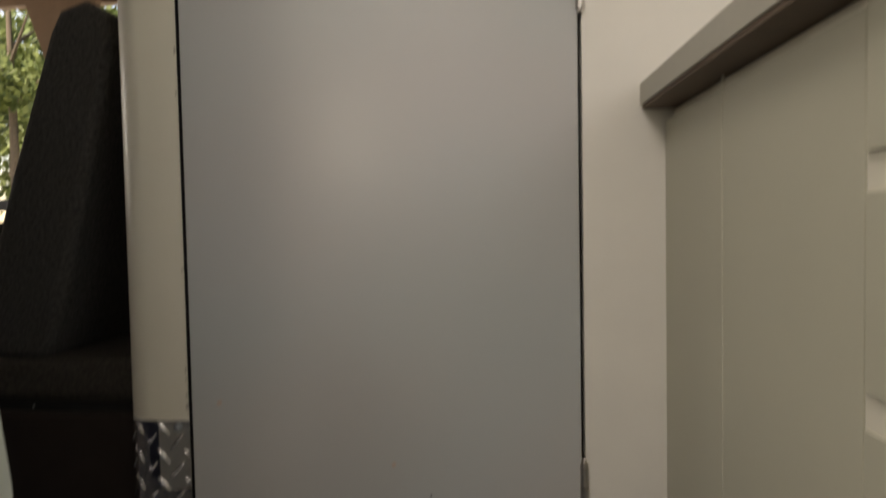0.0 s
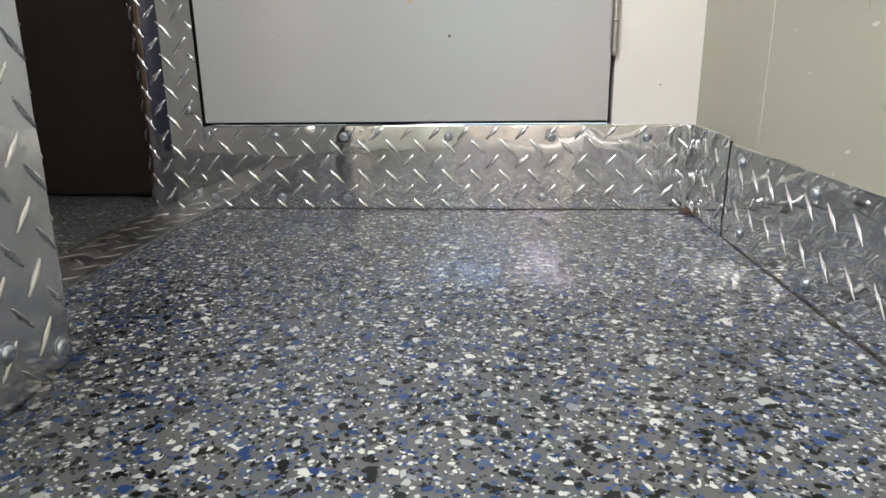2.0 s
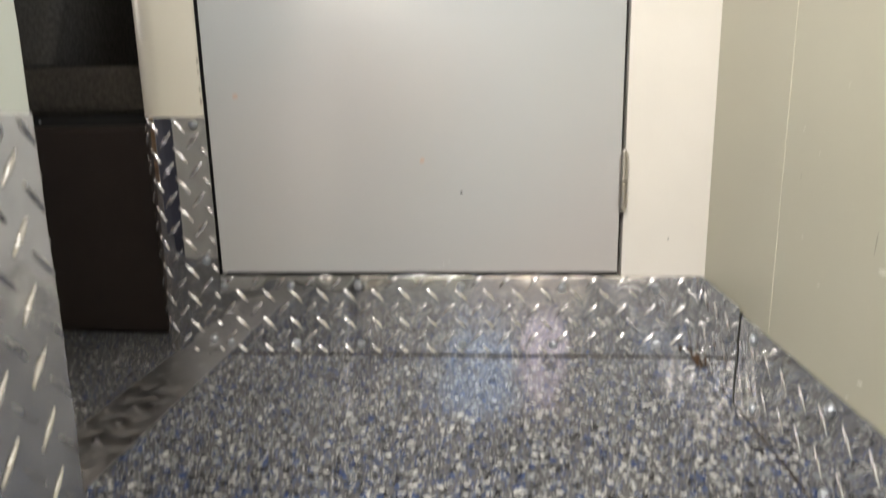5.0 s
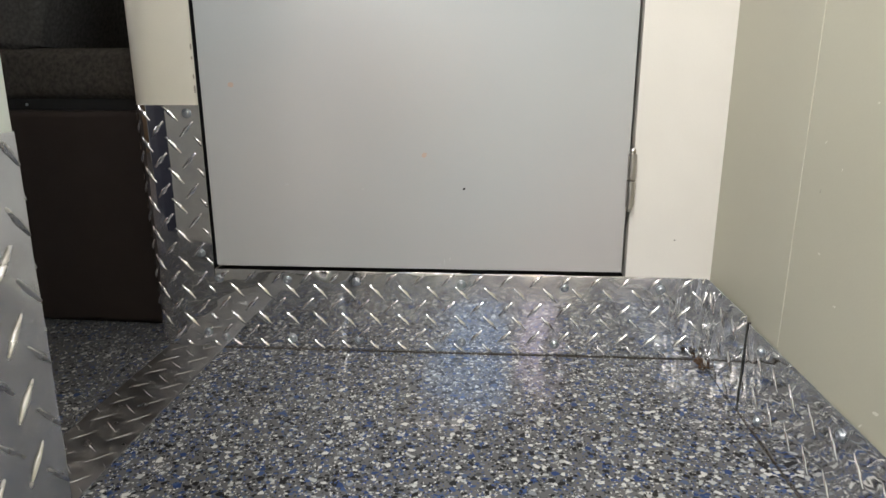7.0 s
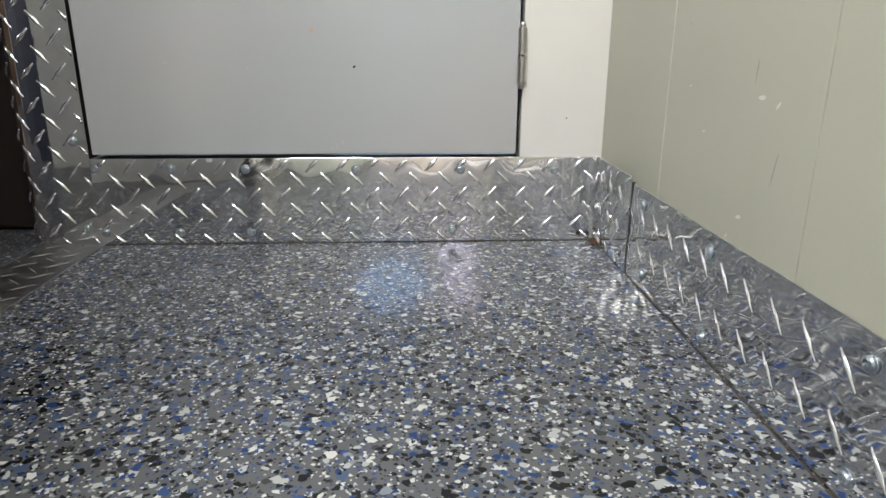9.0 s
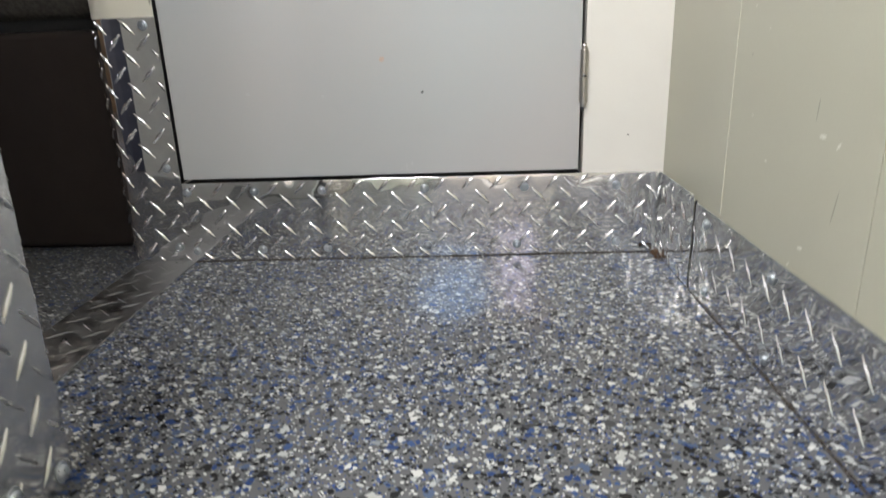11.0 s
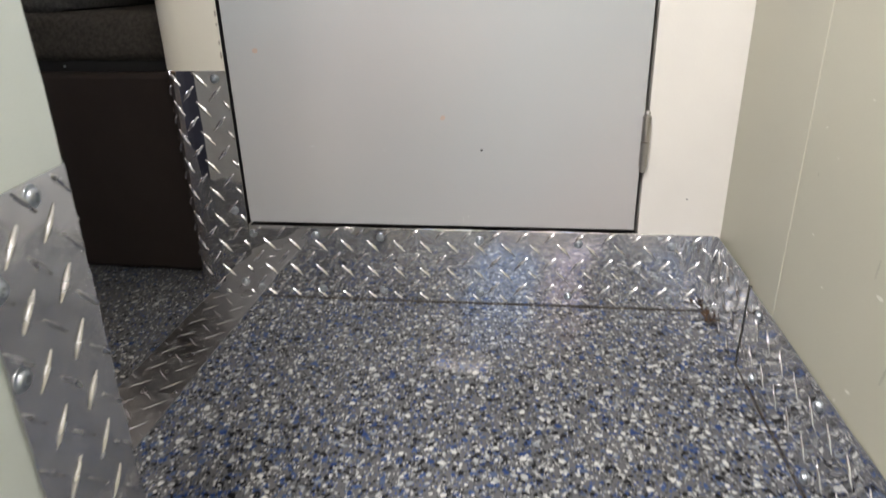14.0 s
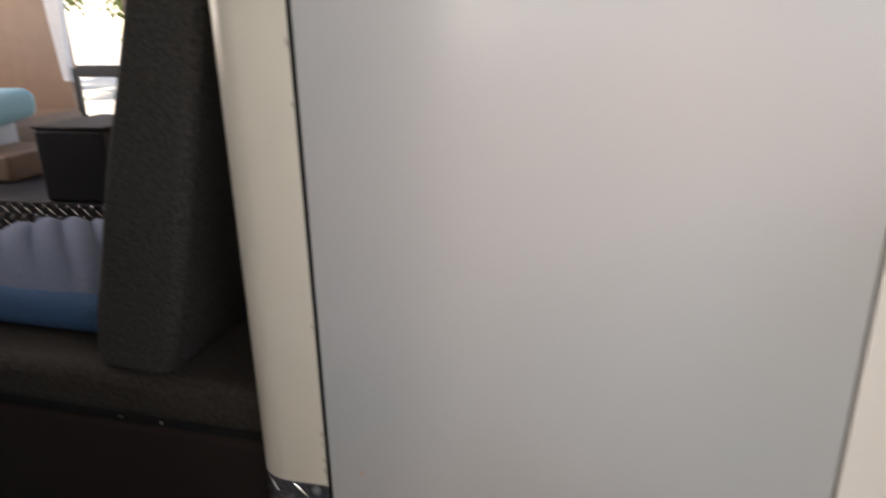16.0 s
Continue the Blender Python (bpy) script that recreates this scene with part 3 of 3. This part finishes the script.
boxed("side_panel", (WALL_X, WALL_X + 0.02, -0.5075, -0.2325, 0.0, 0.808), M_CABINET, cab, bevel=0.0006)
boxed("lower_panel", (WALL_X, WALL_X + 0.02, -1.90, -0.5085, 0.0, 0.516), M_CABINET, cab, bevel=0.0006)
boxed("back_panel", (WALL_X + 0.025, WALL_X + 0.035, -1.90, -0.5085, 0.516, 0.822), M_DRAWER_BACK, cab)
boxed("top_rail", (WALL_X + 0.012, WALL_X + 0.03, -1.90, -0.002, 0.806, 0.823), M_CREAM, cab)
boxed("cabinet_end", (WALL_X, 1.38, -1.93, -1.90, 0.0, 0.822), M_CABINET, cab)
boxed("rail", (WALL_X + 0.001, WALL_X + 0.02, -0.532, -0.5085, 0.516, 0.822), M_CREAM, cab)
for z0, z1 in ((0.544, 0.682), (0.709, 0.812)):
    front = boxed("drawer_front", (WALL_X - 0.004, WALL_X + 0.014, -0.99, -0.515, z0, z1), M_CABINET, cab, bevel=0.0015)
    boxed("drawer_side", (WALL_X + 0.006, WALL_X + 0.024, -0.985, -0.552, z0 - 0.03, z0 + 0.01), M_CREAM, front)
worktop = thing("counter", "grey laminate counter with a square front edge", "counter")
boxed("worktop", (0.696, 1.40, -1.93, -0.001, 0.8305, 0.862), M_COUNTER, worktop, bevel=0.001)
boxed("underside", (0.699, 1.39, -1.92, -0.002, 0.825, 0.8305), M_COUNTER_UNDER, worktop)

# ---- seat in the cab ----
seat = thing("cab_seat", "charcoal cloth cab seat on a dark brown base", "seat")
boxed("base", (-1.05, -0.108, 0.075, 0.58, 0.0, 0.354), M_BROWN, seat, bevel=0.012, segments=3)
# Black block in place of the shade between base and cushion.
boxed("plinth_gap_shade", (-1.04, -0.11, 0.085, 0.57, 0.354, 0.371), M_DARK, seat)
boxed("cushion", (-1.05, -0.108, 0.072, 0.58, 0.369, 0.447), M_SEAT, seat, bevel=0.022, segments=4)
bm = bmesh.new()
outline = [(-0.420, 0.462), (-0.402, 0.446), (-0.325, 0.440), (-0.288, 0.450), (-0.262, 0.52), (-0.210, 0.72), (-0.150, 0.97), (-0.155, 1.03), (-0.195, 1.05), (-0.241, 1.035), (-0.260, 1.00), (-0.342, 0.76), (-0.408, 0.54)]
part("backrest", prism(bm, outline, "y", 0.082, 0.56, bevel=0.018, segments=4), M_BACK, seat)

pad = thing("seat_pad", "blue cotton seat pad with pale quilted stripes", "cushion")
part("pad_side", box(bmesh.new(), -1.00, -0.385, 0.165, 0.54, 0.448, 0.522, bevel=0.03, segments=4), M_CUSHION_SIDE, pad)
bm = bmesh.new()
nx, ny = 90, 48
grid = []
for i in range(nx + 1):
    row = []
    for j in range(ny + 1):
        u, v = i / nx, j / ny
        dome = (1 - abs(2 * u - 1) ** 3) * (1 - abs(2 * v - 1) ** 2.4)
        seam = abs(math.sin((u * 0.585 + v * 0.36) * math.pi / 0.075)) ** 0.5
        row.append(bm.verts.new((-0.99 + 0.597 * u, 0.172 + 0.36 * v, 0.505 + dome * (0.068 + 0.018 * seam))))
    grid.append(row)
for a, b in zip(grid, grid[1:]):
    for k in range(ny):
        bm.faces.new((a[k], a[k + 1], b[k + 1], b[k]))
part("quilted_top", bm, M_CUSHION, pad)
for x in (-0.392, -0.316):
    bm = bmesh.new()
    bmesh.ops.create_uvsphere(bm, u_segments=10, v_segments=6, radius=0.0022)
    bmesh.ops.translate(bm, vec=(x, 0.083, 0.362), verts=bm.verts)
    part("bolt_head", bm, M_ZINC, seat)

# ---- far side of the cab ----
cover = thing("engine_cover", "dark carpeted cover with a tread plate front", "cover")
boxed("cover_box", (-2.30, -1.00, 0.953, 1.44, 0.0, 0.462), M_BLACK, cover, bevel=0.008)
riser = tread_plate("riser_plate", "black tread plate with bright lugs on the cover front", Track([(-2.28, 0.952), (-1.02, 0.952)], 0.01, 1), 0.01, 0.458, M_BLACK, category="riser plate")
console = thing("console", "black plastic console box with a flat lid", "console")
boxed("console_box", (-1.297, -1.055, 0.958, 1.25, 0.462, 0.682), M_BLACK, console, bevel=0.012)
boxed("lid", (-1.299, -1.053, 0.956, 1.252, 0.682, 0.692), M_SEAL, console, bevel=0.005)
dash = tagged(boxed("dashboard", (-2.86, -2.00, 1.46, 2.00, 0.0, 0.62), M_TRIM, bevel=0.04, segments=4), "brown padded dashboard under the windscreen", "dashboard")
tray = tagged(boxed("tray", (-2.10, -1.62, 1.16, 1.43, 0.462, 0.56), M_TRIM, bevel=0.015, segments=3), "brown moulded tray on the engine cover", "tray")
stack = tagged(boxed("paper_parcel", (-2.09, -1.82, 1.18, 1.42, 0.56, 0.645), M_PAPER, bevel=0.004), "white paper parcel in the brown tray", "parcel")
bm = box(bmesh.new(), -2.12, -1.70, 1.17, 1.43, 0.645, 0.755, bevel=0.04, segments=4)
for v in bm.verts:
    v.co.z += 0.012 * math.sin(v.co.x * 17) * math.cos(v.co.y * 13)
towel = tagged(part("folded_towel", bm, M_CLOTH_BLUE), "folded pale blue towel on the paper parcel", "towel")
frame_side = thing("window_frame", "pale window frame with black rail on the cab side", "window", "structure")
prism_pts = [(-2.105, 1.10), (-2.075, 0.74), (-2.045, 0.74), (-2.02, 1.10), (-1.99, 1.72), (-2.05, 1.72)]
part("weather_strip", prism(bmesh.new(), prism_pts, "y", 1.985, 2.015), M_PAPER, frame_side)
boxed("rail", (-2.00, -1.12, 1.985, 2.01, 0.757, 0.812), M_BLACK, frame_side, bevel=0.004)
boxed("rail_post", (-2.03, -2.005, 1.99, 2.012, 0.575, 0.80), M_BLACK, frame_side, bevel=0.003)
part("slanted_pillar", prism(bmesh.new(), [(-1.645, 1.72), (-1.50, 1.30), (-1.30, 1.30), (-1.30, 1.72)], "y", 1.96, 2.0), M_TRIM, frame_side)

# ---- outside ----
structure("ground", (-400, 400, -400, 400, -0.75, -0.65), M_GROUND, "pale dry sunlit ground outside the van", "ground")
rng = random.Random(11)


def leaves(n, centre, spread, size):
    vs, fs = [], []
    clumps = [Vector((rng.gauss(0, spread[0]), rng.gauss(0, spread[1]), rng.gauss(0, spread[2]))) for _ in range(26)]
    for k in range(n):
        c = Vector(centre) + rng.choice(clumps) + Vector((rng.gauss(0, 0.28), rng.gauss(0, 0.28), rng.gauss(0, 0.24)))
        if c.z < -0.6:
            continue
        a = Vector((rng.gauss(0, 1), rng.gauss(0, 1), rng.gauss(0, 1))).normalized()
        b = a.orthogonal().normalized()
        s = size * rng.uniform(0.6, 1.3)
        o = len(vs)
        vs += [c - a * s, c + b * s * 0.45, c + a * s, c - b * s * 0.45]
        fs.append((o, o + 1, o + 2, o + 3))
    me = bpy.data.meshes.new("crown")
    me.from_pydata(vs, [], fs)
    me.materials.append(M_LEAF)
    return me


def tree(x, y, h, n):
    t = thing("tree", "leafy sunlit tree outside the van window", "tree", group="trees outside")
    bm = bmesh.new()
    bmesh.ops.create_cone(bm, cap_ends=True, segments=10, radius1=0.13, radius2=0.04, depth=h)
    bmesh.ops.translate(bm, vec=(x, y, h / 2 - 0.66), verts=bm.verts)
    for k in range(5):
        a = k * 1.9
        m = Matrix.Translation((x, y, h * 0.5 + k * 0.3)) @ Matrix.Rotation(a, 4, "Z") @ Matrix.Rotation(radians(50), 4, "Y") @ Matrix.Translation((0, 0, 0.6))
        bmesh.ops.create_cone(bm, cap_ends=True, segments=6, radius1=0.05, radius2=0.015, depth=1.3, matrix=m)
    part("trunk", bm, M_BARK, t)
    crown = new("crown", leaves(n, (x, y, h * 0.56), (1.4, 1.4, 1.15), 0.11))
    crown.parent = t


for x, y, h in ((-9.2, 12.0, 6.4), (-14.6, 14.0, 6.8), (-11.4, 17.5, 8.0), (-17.5, 16.5, 7.5), (-16.4, 21.5, 9.0), (-5.6, 13.0, 6.0)):
    tree(x, y, h, 9000)
# ---- marks of wear ----
def fleck(parent, name, place, normal, length, width, angle, mat):
    bm = bmesh.new()
    n = 9
    pts = [bm.verts.new((length / 2 * math.cos(2 * math.pi * k / n) * rng.uniform(0.75, 1.1), width / 2 * math.sin(2 * math.pi * k / n) * rng.uniform(0.75, 1.1), 0.0003)) for k in range(n)]
    bm.faces.new(pts)
    ob = part(name, bm, mat, parent, smooth=False)
    ob.matrix_world = Matrix.Translation(place) @ Vector(normal).to_track_quat("Z", "Y").to_matrix().to_4x4() @ Matrix.Rotation(radians(angle), 4, "Z")


M_SCUFF = material("pale_scuff", (0.53, 0.55, 0.54), 0.5)
M_SCUFF_DARK = material("grey_scuff", (0.33, 0.32, 0.26), 0.6)
M_SEAM = material("pale_joint_filler", (0.54, 0.53, 0.435), 0.5)
M_CHIP = material("pale_paint_chip", (0.68, 0.675, 0.6), 0.6)
M_RUST = material("faint_orange_stain", (0.5, 0.38, 0.31), 0.5)
fleck(door, "dark_nick", (0.380, -0.0012, 0.2505), (0, -1, 0), 0.0045, 0.003, 30, M_DARK)
fleck(door, "orange_spot", (0.324, -0.0012, 0.298), (0, -1, 0), 0.010, 0.007, 40, M_RUST)
fleck(door, "orange_spot", (0.054, -0.0012, 0.394), (0, -1, 0), 0.010, 0.009, 10, M_RUST)
fleck(wall, "dark_nick", (0.678, -0.0002, 0.180), (0, -1, 0), 0.003, 0.002, 0, M_DARK)
for y, z, l, a in ((-0.517, 0.441, 0.009, 80), (-0.453, 0.353, 0.006, 70), (-0.308, 0.325, 0.004, 60), (-0.348, 0.386, 0.004, 20), (-0.453, 0.237, 0.008, 45),
                   (-0.331, 0.203, 0.006, 10), (-0.416, 0.142, 0.010, 15), (-0.428, 0.241, 0.012, 5), (-0.290, 0.242, 0.005, 0), (-0.272, 0.346, 0.005, 40), (-0.399, 0.121, 0.006, 50)):
    fleck(cab, "paint_chip", (WALL_X - 0.0002, y, z), (-1, 0, 0), l, l * 0.35, a, M_CHIP)
for y, z, l in ((-0.613, 0.572, 0.014), (-0.614, 0.513, 0.012), (-0.628, 0.554, 0.008), (-0.60, 0.45, 0.006)):
    fleck(panel, "paint_chip", (PX + 0.0002, y, z), (1, 0, 0), l, l * 0.3, 85, M_CHIP)
for k in range(12):
    y = far - 0.035 - rng.random() * 0.10
    fleck(panel, "worn_edge", (PX - 0.004 - rng.random() * 0.01, y, 0.6095 if y < far - 0.05 else 0.6085), (0.3, 0, 1), rng.uniform(0.004, 0.014), 0.004, rng.uniform(0, 180), M_WOODEDGE)

M_CHIPPED = material("bared_grey_primer", (0.36, 0.33, 0.27), 0.8, vary=0.2, scale=200)
for z, l in ((0.935, 0.012), (0.87, 0.007), (0.60, 0.006), (0.445, 0.010), (0.43, 0.005), (0.405, 0.007), (0.388, 0.012)):
    fleck(post, "edge_nick", (0.0018, -0.0002, z), (0, -1, 0), l, 0.003, 90, M_CHIPPED)
for x, z, l, a in ((0.352, 0.142, 0.010, 88), (0.360, 0.147, 0.006, 80), (0.345, 0.139, 0.005, 20), (0.235, 0.249, 0.004, 0), (0.125, 0.255, 0.008, 4)):
    fleck(door, "rub_mark", (x, -0.0012, z), (0, -1, 0), l, 0.0012, a, M_SCUFF)
for y, z, l, a in ((-0.275, 0.30, 0.004, 90), (-0.415, 0.262, 0.022, 84), (-0.46, 0.19, 0.03, 78)):
    fleck(cab, "rub_mark", (WALL_X - 0.0002, y, z), (-1, 0, 0), l, 0.0022, a, M_SCUFF_DARK)

# ---- sealant along the floor edges ----
tagged(boxed("trim_joint_side", (WALL_X - 0.0042, WALL_X - 0.0031, -1.9, -0.006, 0.0, 0.0008), M_SEAL), "dark dirty joint under the cabinet kick plate", "joint", kind="structure")
tagged(boxed("trim_joint_front", (0.0, WALL_X - 0.006, -0.0066, -0.0056, 0.0, 0.0013), M_SEAL), "dark dirty joint under the front kick plate", "joint", kind="structure")
tagged(boxed("trim_seam", (WALL_X - 0.0006, WALL_X + 0.002, -0.2326, -0.2315, 0.12, 0.822), M_SEAM), "pale seam between the cabinet panels", "seam", kind="structure")

tagged(boxed("trim_joint_plates", (WALL_X - 0.0032, WALL_X + 0.001, -0.1571, -0.1560, 0.002, 0.119), M_DARK), "dark gap between two kick plates", "joint", kind="structure")

# ---- dirt in the corner ----
rng = random.Random(3)
bm = bmesh.new()
for k in range(40):
    c = Vector((WALL_X - 0.005 - abs(rng.gauss(0, 0.004)), -0.005 - abs(rng.gauss(0, 0.016)), 0.001 + rng.random() * 0.003))
    bmesh.ops.create_icosphere(bm, subdivisions=1, radius=rng.uniform(0.0006, 0.0022), matrix=Matrix.Translation(c))
tagged(part("dirt", bm, M_DIRT), "brown dirt crumbs gathered in the floor corner", "dirt", kind="stuff")

# the end panel stands a little askew and leans
askew = Matrix.Translation((PX, far, 0)) @ Matrix.Rotation(radians(6.5), 4, "Z") @ Matrix.Rotation(radians(0.9), 4, "Y") @ Matrix.Translation((-PX, -far, 0))
for ob in (panel, guard):
    ob.matrix_basis = askew

# the cab seat is set a little askew too
swung = Matrix.Translation((-0.098, 0.075, 0)) @ Matrix.Rotation(radians(-2.5), 4, "Z") @ Matrix.Translation((0.098, -0.075, 0))
for ob in (seat, pad):
    ob.matrix_basis = swung
